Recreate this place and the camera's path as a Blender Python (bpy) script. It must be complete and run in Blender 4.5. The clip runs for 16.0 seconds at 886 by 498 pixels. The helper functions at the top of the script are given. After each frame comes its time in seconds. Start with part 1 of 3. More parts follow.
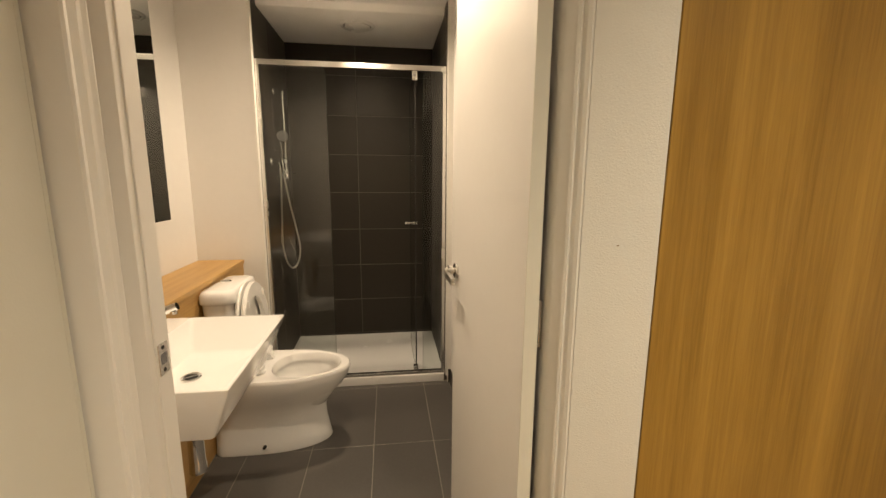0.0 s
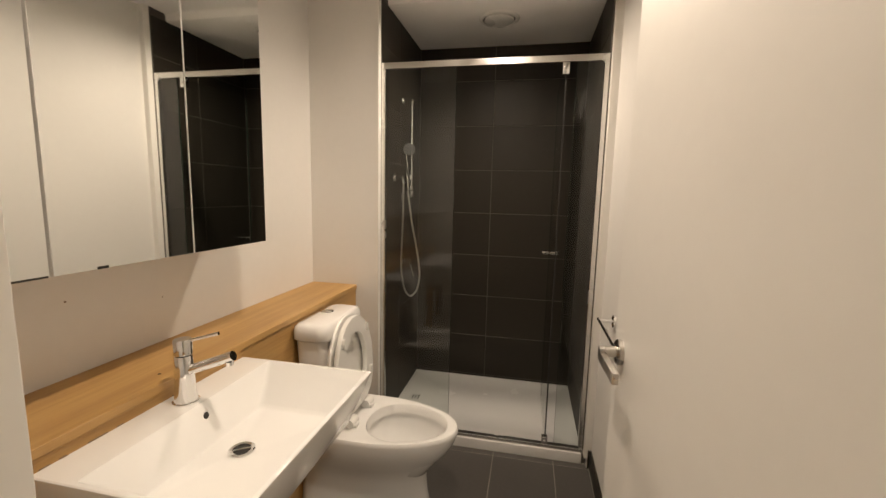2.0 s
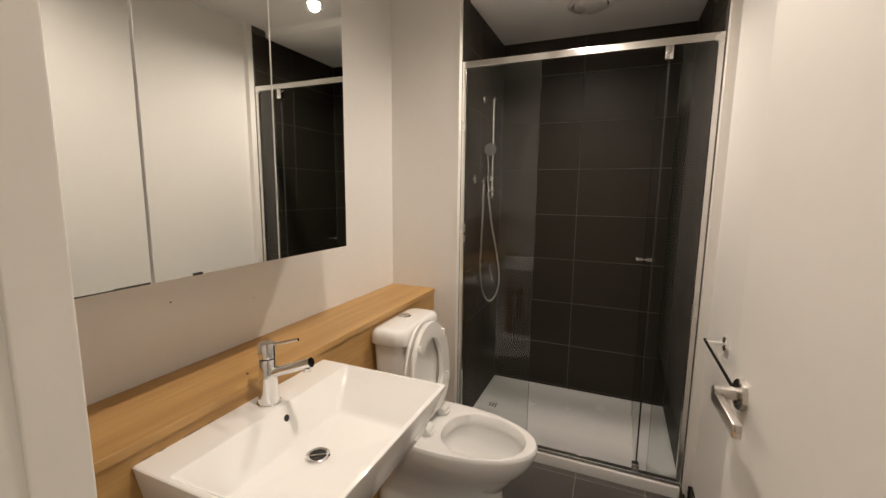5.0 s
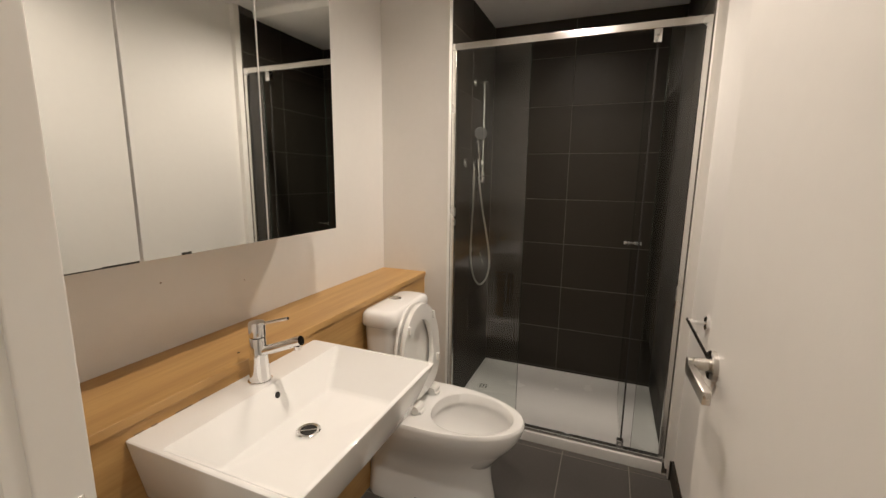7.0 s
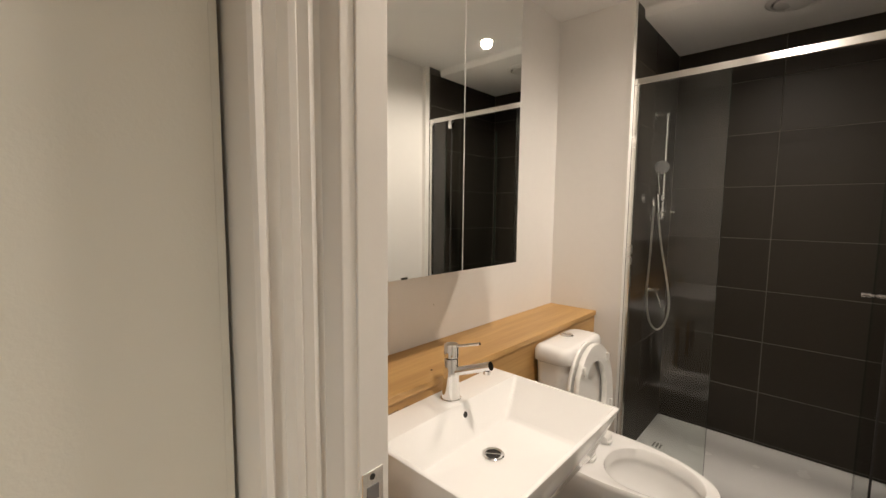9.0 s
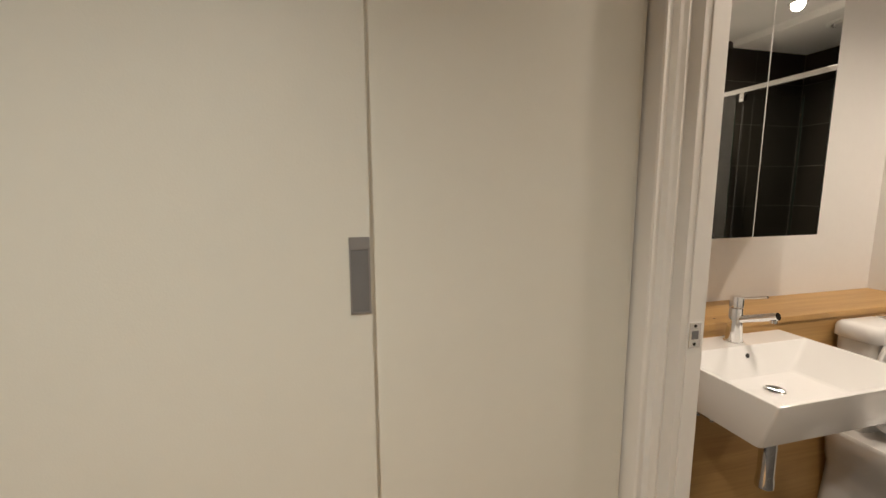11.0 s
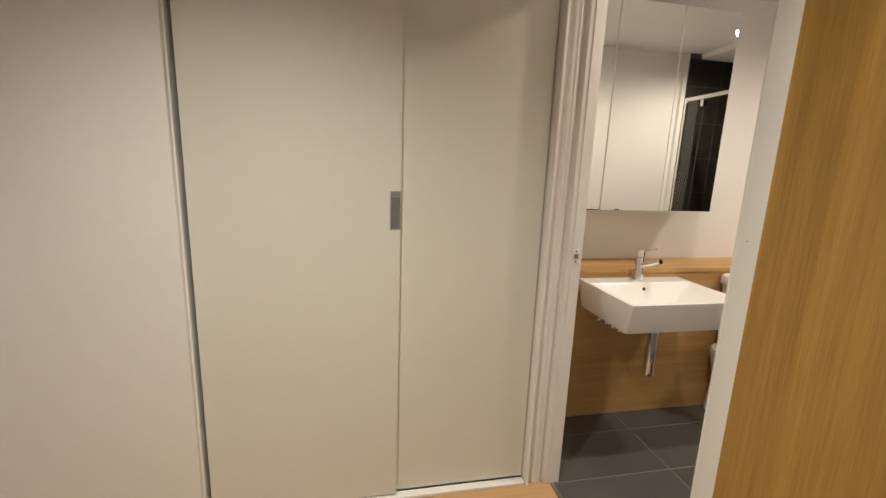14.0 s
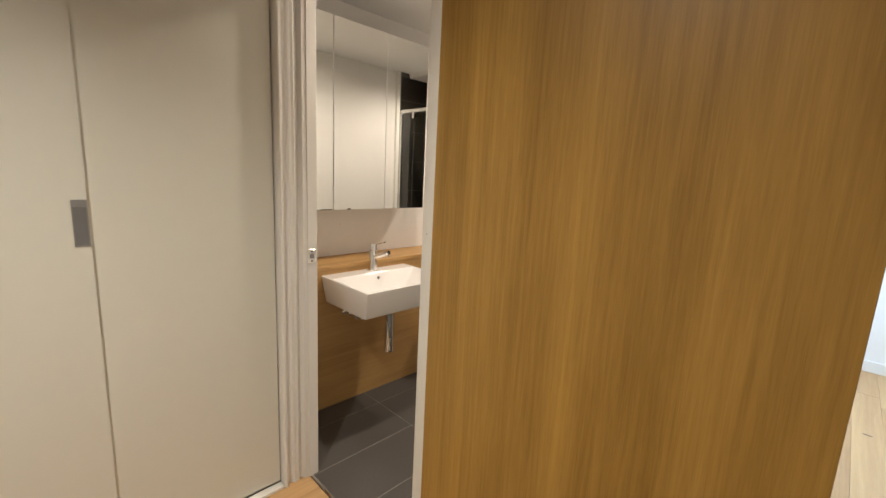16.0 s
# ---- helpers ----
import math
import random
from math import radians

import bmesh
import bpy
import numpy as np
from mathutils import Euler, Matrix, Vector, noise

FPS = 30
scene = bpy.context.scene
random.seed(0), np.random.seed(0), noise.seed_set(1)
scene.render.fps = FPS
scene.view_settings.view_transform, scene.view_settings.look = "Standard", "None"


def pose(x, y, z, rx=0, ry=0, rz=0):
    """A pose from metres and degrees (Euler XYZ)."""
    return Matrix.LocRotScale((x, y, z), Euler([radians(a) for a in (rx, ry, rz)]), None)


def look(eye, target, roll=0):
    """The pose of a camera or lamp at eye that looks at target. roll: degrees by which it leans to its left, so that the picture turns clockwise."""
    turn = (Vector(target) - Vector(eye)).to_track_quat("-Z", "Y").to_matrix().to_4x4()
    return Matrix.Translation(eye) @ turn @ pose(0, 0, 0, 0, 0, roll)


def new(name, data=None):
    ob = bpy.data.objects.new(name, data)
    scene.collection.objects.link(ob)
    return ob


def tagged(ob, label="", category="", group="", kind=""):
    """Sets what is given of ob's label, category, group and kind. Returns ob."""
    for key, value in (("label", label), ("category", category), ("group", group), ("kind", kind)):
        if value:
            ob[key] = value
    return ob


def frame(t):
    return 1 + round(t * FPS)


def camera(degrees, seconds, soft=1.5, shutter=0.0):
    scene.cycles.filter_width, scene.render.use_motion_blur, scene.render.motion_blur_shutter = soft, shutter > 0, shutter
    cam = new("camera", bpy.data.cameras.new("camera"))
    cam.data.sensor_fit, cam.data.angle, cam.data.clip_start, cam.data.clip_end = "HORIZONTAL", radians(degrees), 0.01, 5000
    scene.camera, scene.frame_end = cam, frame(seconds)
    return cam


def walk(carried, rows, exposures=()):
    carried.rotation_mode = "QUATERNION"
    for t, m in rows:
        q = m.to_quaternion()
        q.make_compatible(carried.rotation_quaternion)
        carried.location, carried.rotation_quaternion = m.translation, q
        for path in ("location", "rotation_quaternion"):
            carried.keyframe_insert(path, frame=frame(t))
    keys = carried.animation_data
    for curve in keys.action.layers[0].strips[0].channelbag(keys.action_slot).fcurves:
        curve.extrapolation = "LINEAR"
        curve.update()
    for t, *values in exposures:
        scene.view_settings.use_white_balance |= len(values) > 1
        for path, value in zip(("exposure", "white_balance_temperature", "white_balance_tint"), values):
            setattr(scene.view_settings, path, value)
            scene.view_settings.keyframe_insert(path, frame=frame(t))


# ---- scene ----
cam = camera(94.3, 16.0)
PATH = [
    (0, (0.093, 0.021, 1.346), (0.356, 1.973, 1.002), 0.4),
    (0.5, (0.085, 0.198, 1.354), (0.26, 2.161, 1.012), 0.6),
    (1, (0.075, 0.327, 1.346), (0.116, 2.299, 1.014), 0.7),
    (1.5, (0.105, 0.438, 1.341), (-0.053, 2.409, 1.036), 1.0),
    (2, (0.125, 0.524, 1.346), (-0.274, 2.466, 1.082), 1.3),
    (2.5, (0.127, 0.576, 1.346), (-0.492, 2.466, 1.138), 1.7),
    (3, (0.114, 0.601, 1.361), (-0.644, 2.445, 1.207), 2.0),
    (3.5, (0.123, 0.61, 1.381), (-0.71, 2.425, 1.264), 1.7),
    (4, (0.113, 0.601, 1.394), (-0.711, 2.418, 1.256), 1.4),
    (4.5, (0.108, 0.598, 1.381), (-0.687, 2.42, 1.159), 0.8),
    (7, (0.134, 0.586, 1.353), (-0.605, 2.413, 1.011), 0.7),
    (7.5, (0.133, 0.581, 1.351), (-0.652, 2.404, 1.109), 1.0),
    (8, (0.128, 0.58, 1.351), (-0.755, 2.366, 1.184), 1.1),
    (8.5, (0.117, 0.562, 1.353), (-0.968, 2.235, 1.204), 0.8),
    (9, (0.065, 0.478, 1.361), (-1.281, 1.946, 1.175), 0.6),
    (9.5, (0.065, 0.36, 1.351), (-1.502, 1.584, 1.138), 0.2),
    (10, (0.147, 0.21, 1.343), (-1.606, 1.141, 1.103), -0.3),
    (12.5, (0.757, -0.054, 1.343), (-1.2, 0.208, 1.021), 0.9),
    (13, (0.888, -0.048, 1.346), (-1.059, 0.237, 0.988), 1.5),
    (13.5, (1.08, -0.038, 1.339), (-0.857, 0.281, 0.955), 2.0),
    (14, (1.152, -0.074, 1.352), (-0.77, 0.318, 0.966), 2.1),
    (14.5, (1.211, -0.124, 1.36), (-0.676, 0.413, 0.97), 2.0),
    (15, (1.257, -0.119, 1.368), (-0.519, 0.721, 0.995), 2.3),
    (15.5, (1.272, -0.084, 1.369), (-0.344, 1.04, 1.015), 2.4),
    (16, (1.263, -0.054, 1.382), (-0.118, 1.35, 1.034), 2.8),
]
walk(cam, [(t, look(eye, target, roll)) for t, eye, target, roll in PATH],
     exposures=[(0.0, 0.28, 7700, 9), (0.5, 0.30, 7200, 10), (1.0, 0.18, 6950, 10), (3.0, 0.0, 6600, 10), (4.5, 0.0, 6270, 10), (8.5, 0.05, 6200, 9.5), (9.0, 0.16, 6200, 9.5), (9.6, 0.04, 6230, 9.5), (12.5, 0.05, 6350, 10), (14.0, 0.18, 6330, 10), (16.0, 0.2, 6400, 10)])

# ---- light ----
world = bpy.data.worlds.new("world")
scene.world = world
world.use_nodes = True
wn = world.node_tree.nodes
sky = wn.new("ShaderNodeTexSky")
sky.sky_type, sky.sun_disc, sky.sun_elevation, sky.sun_rotation = "NISHITA", False, radians(35), radians(120)
world.node_tree.links.new(sky.outputs[0], wn["Background"].inputs[0])
wn["Background"].inputs[1].default_value = 0.12


def spot(name, x, y, z, power, colour, degrees, blend, size):
    lamp = bpy.data.lights.new(name, "SPOT")
    lamp.energy, lamp.color, lamp.spot_size, lamp.spot_blend, lamp.shadow_soft_size = power, colour, radians(degrees), blend, size
    ob = new(name, lamp)
    ob.matrix_world = look((x, y, z), (x, y + 0.0001, 0))
    return ob


WARM = (1.0, 0.845, 0.69)
spot("downlight_lamp_bath", -0.105, 2.475, 2.333, 57, WARM, 158, 0.97, 0.03)
spot("downlight_lamp_basin", -0.105, 1.33, 2.333, 44, WARM, 172, 0.86, 0.03)
spot("downlight_lamp_hall", 0.72, -0.38, 2.438, 138, (1.0, 0.93, 0.80), 128, 1.0, 0.03)
window_light = bpy.data.lights.new("window_light", "AREA")
window_light.shape, window_light.size, window_light.size_y = "RECTANGLE", 1.5, 1.3
window_light.energy, window_light.color = 70, (0.62, 0.80, 1.0)
new("window_light", window_light).matrix_world = look((2.93, 3.1, 1.6), (1.0, 3.2, 1.2))

# ---- materials ----


def material(name, colour, rough=0.5, metal=0.0, vary=0.06, scale=3.0, bump=0.0, bump_scale=150.0, coat=0.0, rand=0.0, rough_vary=0.08):
    m = bpy.data.materials.new(name)
    m.use_nodes = True
    n, l = m.node_tree.nodes, m.node_tree.links
    b = n["Principled BSDF"]
    b.inputs["Metallic"].default_value = metal
    b.inputs["Coat Weight"].default_value = coat
    co = n.new("ShaderNodeTexCoord")
    big, fine = n.new("ShaderNodeTexNoise"), n.new("ShaderNodeTexNoise")
    big.inputs["Scale"].default_value, fine.inputs["Scale"].default_value = scale, scale * 22
    big.inputs["Detail"].default_value = 4
    for t in (big, fine):
        l.new(co.outputs["Object"], t.inputs["Vector"])
    add = n.new("ShaderNodeMath")
    add.operation = "MULTIPLY_ADD"
    l.new(fine.outputs[0], add.inputs[0])
    add.inputs[1].default_value = 0.35
    l.new(big.outputs[0], add.inputs[2])
    total = add.outputs[0]
    if rand:
        info = n.new("ShaderNodeObjectInfo")
        r = n.new("ShaderNodeMath")
        r.operation = "MULTIPLY_ADD"
        l.new(info.outputs["Random"], r.inputs[0])
        r.inputs[1].default_value = rand
        l.new(total, r.inputs[2])
        total = r.outputs[0]
    span = n.new("ShaderNodeMapRange")
    span.inputs["From Min"].default_value, span.inputs["From Max"].default_value = 0.35, 1.0 + rand
    span.inputs["To Min"].default_value, span.inputs["To Max"].default_value = 1 - vary, 1 + vary
    l.new(total, span.inputs[0])
    mul = n.new("ShaderNodeVectorMath")
    mul.operation = "SCALE"
    mul.inputs[0].default_value = colour
    l.new(span.outputs[0], mul.inputs["Scale"])
    l.new(mul.outputs[0], b.inputs["Base Color"])
    rr = n.new("ShaderNodeMapRange")
    rr.inputs["From Min"].default_value, rr.inputs["From Max"].default_value = 0.3, 0.7
    rr.inputs["To Min"].default_value, rr.inputs["To Max"].default_value = max(0.02, rough - rough_vary), rough + rough_vary
    l.new(big.outputs[0], rr.inputs[0])
    l.new(rr.outputs[0], b.inputs["Roughness"])
    if bump:
        bt, bn = n.new("ShaderNodeTexNoise"), n.new("ShaderNodeBump")
        bt.inputs["Scale"].default_value, bt.inputs["Detail"].default_value = bump_scale, 3
        bn.inputs["Strength"].default_value, bn.inputs["Distance"].default_value = bump, 0.002
        l.new(co.outputs["Object"], bt.inputs["Vector"])
        l.new(bt.outputs[0], bn.inputs["Height"])
        l.new(bn.outputs[0], b.inputs["Normal"])
    return m


def wood(name, dark, light, axis, rough=0.42, rand=0.0, band=9.0):
    """Straight-grained veneer or board; axis: the direction of the grain."""
    m = bpy.data.materials.new(name)
    m.use_nodes = True
    n, l = m.node_tree.nodes, m.node_tree.links
    b = n["Principled BSDF"]
    co, mp = n.new("ShaderNodeTexCoord"), n.new("ShaderNodeMapping")
    stretch = [1.0, 1.0, 1.0]
    stretch["xyz".index(axis)] = 0.035
    mp.inputs["Scale"].default_value = stretch
    l.new(co.outputs["Object"], mp.inputs["Vector"])
    source = mp.outputs[0]
    info = n.new("ShaderNodeObjectInfo")
    if rand:
        off = n.new("ShaderNodeVectorMath")
        off.operation = "MULTIPLY_ADD"
        l.new(info.outputs["Random"], off.inputs[0])
        off.inputs[1].default_value = (7.1, 5.3, 9.7)
        l.new(source, off.inputs[2])
        source = off.outputs[0]
    wide, fine, pore = (n.new("ShaderNodeTexNoise") for _ in range(3))
    for t, s, d in ((wide, band, 2), (fine, band * 9, 4), (pore, band * 45, 2)):
        t.inputs["Scale"].default_value, t.inputs["Detail"].default_value = s, d
        l.new(source, t.inputs["Vector"])
    a1, a2 = n.new("ShaderNodeMath"), n.new("ShaderNodeMath")
    for a in (a1, a2):
        a.operation = "MULTIPLY_ADD"
    l.new(fine.outputs[0], a1.inputs[0])
    a1.inputs[1].default_value = 0.55
    l.new(wide.outputs[0], a1.inputs[2])
    l.new(pore.outputs[0], a2.inputs[0])
    a2.inputs[1].default_value = 0.30
    l.new(a1.outputs[0], a2.inputs[2])
    total = a2.outputs[0]
    if rand:
        r = n.new("ShaderNodeMath")
        r.operation = "MULTIPLY_ADD"
        l.new(info.outputs["Random"], r.inputs[0])
        r.inputs[1].default_value = rand
        l.new(total, r.inputs[2])
        total = r.outputs[0]
    ramp = n.new("ShaderNodeValToRGB")
    ramp.color_ramp.elements[0].color, ramp.color_ramp.elements[1].color = (*dark, 1), (*light, 1)
    ramp.color_ramp.elements[0].position, ramp.color_ramp.elements[1].position = 0.3, 0.72
    half = n.new("ShaderNodeMath")
    half.operation = "MULTIPLY"
    half.inputs[1].default_value = 0.5 / (1 + rand * 0.25)
    l.new(total, half.inputs[0])
    l.new(half.outputs[0], ramp.inputs[0])
    l.new(ramp.outputs[0], b.inputs["Base Color"])
    b.inputs["Roughness"].default_value = rough
    bn = n.new("ShaderNodeBump")
    bn.inputs["Strength"].default_value, bn.inputs["Distance"].default_value = 0.15, 0.001
    l.new(pore.outputs[0], bn.inputs["Height"])
    l.new(bn.outputs[0], b.inputs["Normal"])
    return m


def glass(name, veil):
    m = bpy.data.materials.new(name)
    m.use_nodes = True
    n, l = m.node_tree.nodes, m.node_tree.links
    n.remove(n["Principled BSDF"])
    out = n["Material Output"]
    clear, gloss, film = n.new("ShaderNodeBsdfTransparent"), n.new("ShaderNodeBsdfGlossy"), n.new("ShaderNodeBsdfDiffuse")
    clear.inputs[0].default_value = (0.90, 0.92, 0.905, 1)
    gloss.inputs["Roughness"].default_value = 0.01
    # pale film colour stands in for bright walls reflected in the glass
    film.inputs[0].default_value = (0.8, 0.8, 0.78, 1)
    fres = n.new("ShaderNodeFresnel")
    fres.inputs[0].default_value = 1.75
    m1, m2 = n.new("ShaderNodeMixShader"), n.new("ShaderNodeMixShader")
    spots, level = n.new("ShaderNodeTexNoise"), n.new("ShaderNodeMath")
    co = n.new("ShaderNodeTexCoord")
    spots.inputs["Scale"].default_value = 5
    l.new(co.outputs["Object"], spots.inputs["Vector"])
    level.operation = "MULTIPLY"
    level.inputs[1].default_value = veil * 2
    l.new(spots.outputs[0], level.inputs[0])
    l.new(level.outputs[0], m1.inputs[0])
    l.new(clear.outputs[0], m1.inputs[1])
    l.new(film.outputs[0], m1.inputs[2])
    l.new(fres.outputs[0], m2.inputs[0])
    l.new(m1.outputs[0], m2.inputs[1])
    l.new(gloss.outputs[0], m2.inputs[2])
    l.new(m2.outputs[0], out.inputs[0])
    return m


def glow(name, colour, strength):
    m = bpy.data.materials.new(name)
    m.use_nodes = True
    b = m.node_tree.nodes["Principled BSDF"]
    b.inputs["Emission Color"].default_value = (*colour, 1)
    b.inputs["Emission Strength"].default_value = strength
    return m


PAINT = material("wall_paint", (0.78, 0.76, 0.73), 0.6, vary=0.03, scale=1.5, bump=0.12, bump_scale=260)
HALL = material("hall_wall_paint", (0.76, 0.745, 0.70), 0.6, vary=0.03, scale=1.5, bump=0.4, bump_scale=300)
CEIL = material("ceiling_paint", (0.80, 0.79, 0.77), 0.75, vary=0.02, bump=0.08, bump_scale=220)
GLOSS = material("enamel_paint", (0.78, 0.76, 0.72), 0.38, vary=0.03, scale=2, bump=0.06, bump_scale=120)
DOOR = material("door_enamel", (0.79, 0.77, 0.74), 0.42, vary=0.03, scale=1.2, bump=0.06, bump_scale=140)
BOARD = material("wardrobe_melamine", (0.70, 0.685, 0.61), 0.5, vary=0.03, scale=1.0, bump=0.1, bump_scale=300)
CERAMIC = material("white_ceramic", (0.84, 0.83, 0.81), 0.07, vary=0.015, scale=2, coat=0.5, rough_vary=0.02)
PLASTIC = material("white_plastic", (0.80, 0.79, 0.76), 0.25, vary=0.02)
ACRYLIC = material("white_acrylic", (0.78, 0.77, 0.75), 0.22, vary=0.03, scale=4)
TILE = material("charcoal_tile", (0.027, 0.0225, 0.0165), 0.46, vary=0.14, scale=1.6, rand=0.3, rough_vary=0.03)
FTILE = material("charcoal_floor_tile", (0.074, 0.067, 0.061), 0.5, vary=0.28, scale=3.5, bump=0.2, bump_scale=120, rand=0.25)
TILE.node_tree.nodes["Principled BSDF"].inputs["Specular IOR Level"].default_value = 0.3
GROUT = material("grey_grout", (0.105, 0.094, 0.080), 0.85, vary=0.15, scale=8, bump=0.3)
FGROUT = material("floor_grout", (0.24, 0.22, 0.195), 0.85, vary=0.15, scale=8, bump=0.3)
SATIN = material("soft_chrome", (0.88, 0.88, 0.87), 0.2, 1.0, vary=0.03, scale=8)
CHROME = material("chrome", (0.86, 0.86, 0.86), 0.07, 1.0, vary=0.02, rough_vary=0.03)
STEEL = material("brushed_steel", (0.55, 0.53, 0.50), 0.28, 1.0, vary=0.06, scale=9)
ALU = material("satin_aluminium", (0.82, 0.81, 0.79), 0.22, 1.0, vary=0.04, scale=6)
PULL = material("pull_metal", (0.36, 0.35, 0.34), 0.4, 0.7, vary=0.06)
MIRROR = material("mirror_silver", (0.90, 0.92, 0.90), 0.015, 1.0, vary=0.004, rough_vary=0.005)
# near-black: shade of seams, holes and grooves, also rubber, chips and screws
DARK = material("gap_shade_and_black", (0.02, 0.018, 0.016), 0.8, vary=0.2)
GREYP = material("grey_plastic", (0.10, 0.10, 0.10), 0.35, vary=0.1)
SILICONE = material("stained_silicone", (0.20, 0.13, 0.08), 0.6, vary=0.5, scale=60)
HOSE = material("metal_hose", (0.66, 0.65, 0.62), 0.4, 1.0, vary=0.1, scale=40)
VENEER = wood("oak_veneer", (0.20, 0.103, 0.016), (0.50, 0.288, 0.064), "z", 0.40, band=13.0)
SHELF = wood("oak_shelf", (0.36, 0.20, 0.065), (0.62, 0.39, 0.15), "y", 0.45, band=12)
PLANK = wood("oak_plank", (0.34, 0.18, 0.07), (0.62, 0.40, 0.19), "y", 0.42, rand=0.35, band=7)
CLEAR = bpy.data.materials.new("clear_glass_body")
CLEAR.use_nodes = True
CLEAR.node_tree.nodes.remove(CLEAR.node_tree.nodes["Principled BSDF"])
body = CLEAR.node_tree.nodes.new("ShaderNodeBsdfTransparent")
body.inputs[0].default_value = (0.96, 0.98, 0.97, 1)
CLEAR.node_tree.links.new(body.outputs[0], CLEAR.node_tree.nodes["Material Output"].inputs[0])
GLASS = glass("shower_glass", 0.0008)
# fixed panes: a little more pale colour for the reflected white wall
VEILED = glass("veiled_shower_glass", 0.003)
GREEN = material("glass_edge", (0.02, 0.032, 0.026), 0.15, vary=0.1)
# darker grey: shade of the pull's recess and latch hole put into colour
RECESS = material("recess_shade_metal", (0.20, 0.20, 0.205), 0.5, 0.3, vary=0.08, scale=20)
LAMP = glow("lamp_lens", (1.0, 0.82, 0.6), 25)

# ---- mesh helpers ----


def put(name, bm, mat, parent=None, label="", smooth=None):
    me = bpy.data.meshes.new(name)
    bmesh.ops.recalc_face_normals(bm, faces=bm.faces)
    bm.to_mesh(me)
    bm.free()
    me.materials.append(mat)
    if smooth is not None:
        for p in me.polygons:
            p.use_smooth = True
        me.set_sharp_from_angle(angle=radians(smooth))
    ob = new(name, me)
    ob.parent = parent
    return tagged(ob, label)


def part(name, bm, mat, parent, label="", smooth=None):
    return put(name, bm, mat, parent, label, smooth)


def thing(name, label, category, group=""):
    return tagged(new(name), label, category, group)


def setting(name, bm, mat, label="", smooth=None):
    return tagged(put(name, bm, mat, None, label, smooth), category=name.split("_")[0], kind="structure")


def box(x0, x1, y0, y1, z0, z1, bevel=0.0, seg=2, bm=None):
    one = bmesh.new()
    bmesh.ops.create_cube(one, size=1.0)
    for v in one.verts:
        v.co = Vector(((x0 + x1) / 2 + v.co.x * (x1 - x0), (y0 + y1) / 2 + v.co.y * (y1 - y0), (z0 + z1) / 2 + v.co.z * (z1 - z0)))
    if bevel:
        bmesh.ops.bevel(one, geom=one.edges, offset=bevel, segments=seg, affect="EDGES", profile=0.5)
    return merge(bm, one)


def merge(bm, one):
    if bm is None:
        return one
    me = bpy.data.meshes.new("joined")
    one.to_mesh(me)
    one.free()
    bm.from_mesh(me)
    bpy.data.meshes.remove(me)
    return bm


def loft(rings, bm=None, cap0=True, cap1=True):
    """Skin between closed rings of equal length."""
    one = bmesh.new()
    rows = [[one.verts.new(p) for p in ring] for ring in rings]
    n = len(rows[0])
    for a, b in zip(rows, rows[1:]):
        for i in range(n):
            one.faces.new((a[i], a[(i + 1) % n], b[(i + 1) % n], b[i]))
    if cap0:
        one.faces.new(rows[0][::-1])
    if cap1:
        one.faces.new(rows[-1])
    return merge(bm, one)


def lathe(centre, axis, profile, n=24, bm=None):
    """profile: (distance along axis, radius)."""
    turn = Vector(axis).normalized().to_track_quat("Z", "Y").to_matrix()
    rings = [[Vector(centre) + turn @ Vector((r * math.cos(2 * math.pi * i / n), r * math.sin(2 * math.pi * i / n), d)) for i in range(n)]
             for d, r in profile]
    return loft(rings, bm)


def tube(points, r, n=10, bm=None):
    rings = []
    for i, p in enumerate(points):
        a, b = Vector(points[max(0, i - 1)]), Vector(points[min(len(points) - 1, i + 1)])
        turn = (b - a).to_track_quat("Z", "Y").to_matrix()
        rings.append([Vector(p) + turn @ Vector((r * math.cos(2 * math.pi * k / n), r * math.sin(2 * math.pi * k / n), 0)) for k in range(n)])
    return loft(rings, bm)


def rounded(x0, x1, y0, y1, z, r, n=6):
    """A rounded rectangle at height z."""
    out = []
    for cx, cy, a0 in ((x1 - r, y1 - r, 0), (x0 + r, y1 - r, 90), (x0 + r, y0 + r, 180), (x1 - r, y0 + r, 270)):
        for i in range(n + 1):
            a = radians(a0 + 90 * i / n)
            out.append(Vector((cx + r * math.cos(a), cy + r * math.sin(a), z)))
    return out


def smooth_path(points, steps=8):
    """A Catmull-Rom line through the points."""
    p = [Vector(points[0]), *map(Vector, points), Vector(points[-1])]
    out = []
    for i in range(1, len(p) - 2):
        for k in range(steps):
            t = k / steps
            out.append(0.5 * (2 * p[i] + (p[i + 1] - p[i - 1]) * t + (2 * p[i - 1] - 5 * p[i] + 4 * p[i + 1] - p[i + 2]) * t * t
                              + (3 * p[i] - p[i - 1] - 3 * p[i + 1] + p[i + 2]) * t ** 3))
    out.append(p[-2])
    return out


# ---- plan (metres) ----
XL, XR = -1.01, 0.49          # bathroom's side walls
Y0, Y1 = 0.70, 0.80            # door wall
JL, JR = -0.307, 0.404           # door opening
YN = 2.540                     # face of the nib walls beside the shower
SX0, SX1, SY = -0.634, 0.448, 3.344  # shower recess
HB, HS, HH = 2.345, 2.305, 2.45  # ceilings: bathroom, shower, hall
DOORH = 2.06
YH = 0.752                     # wall behind the splayed lining on the hinge side
PANEL_X0, PANEL_X1, PANEL_Y = 0.540, 1.30, 0.640

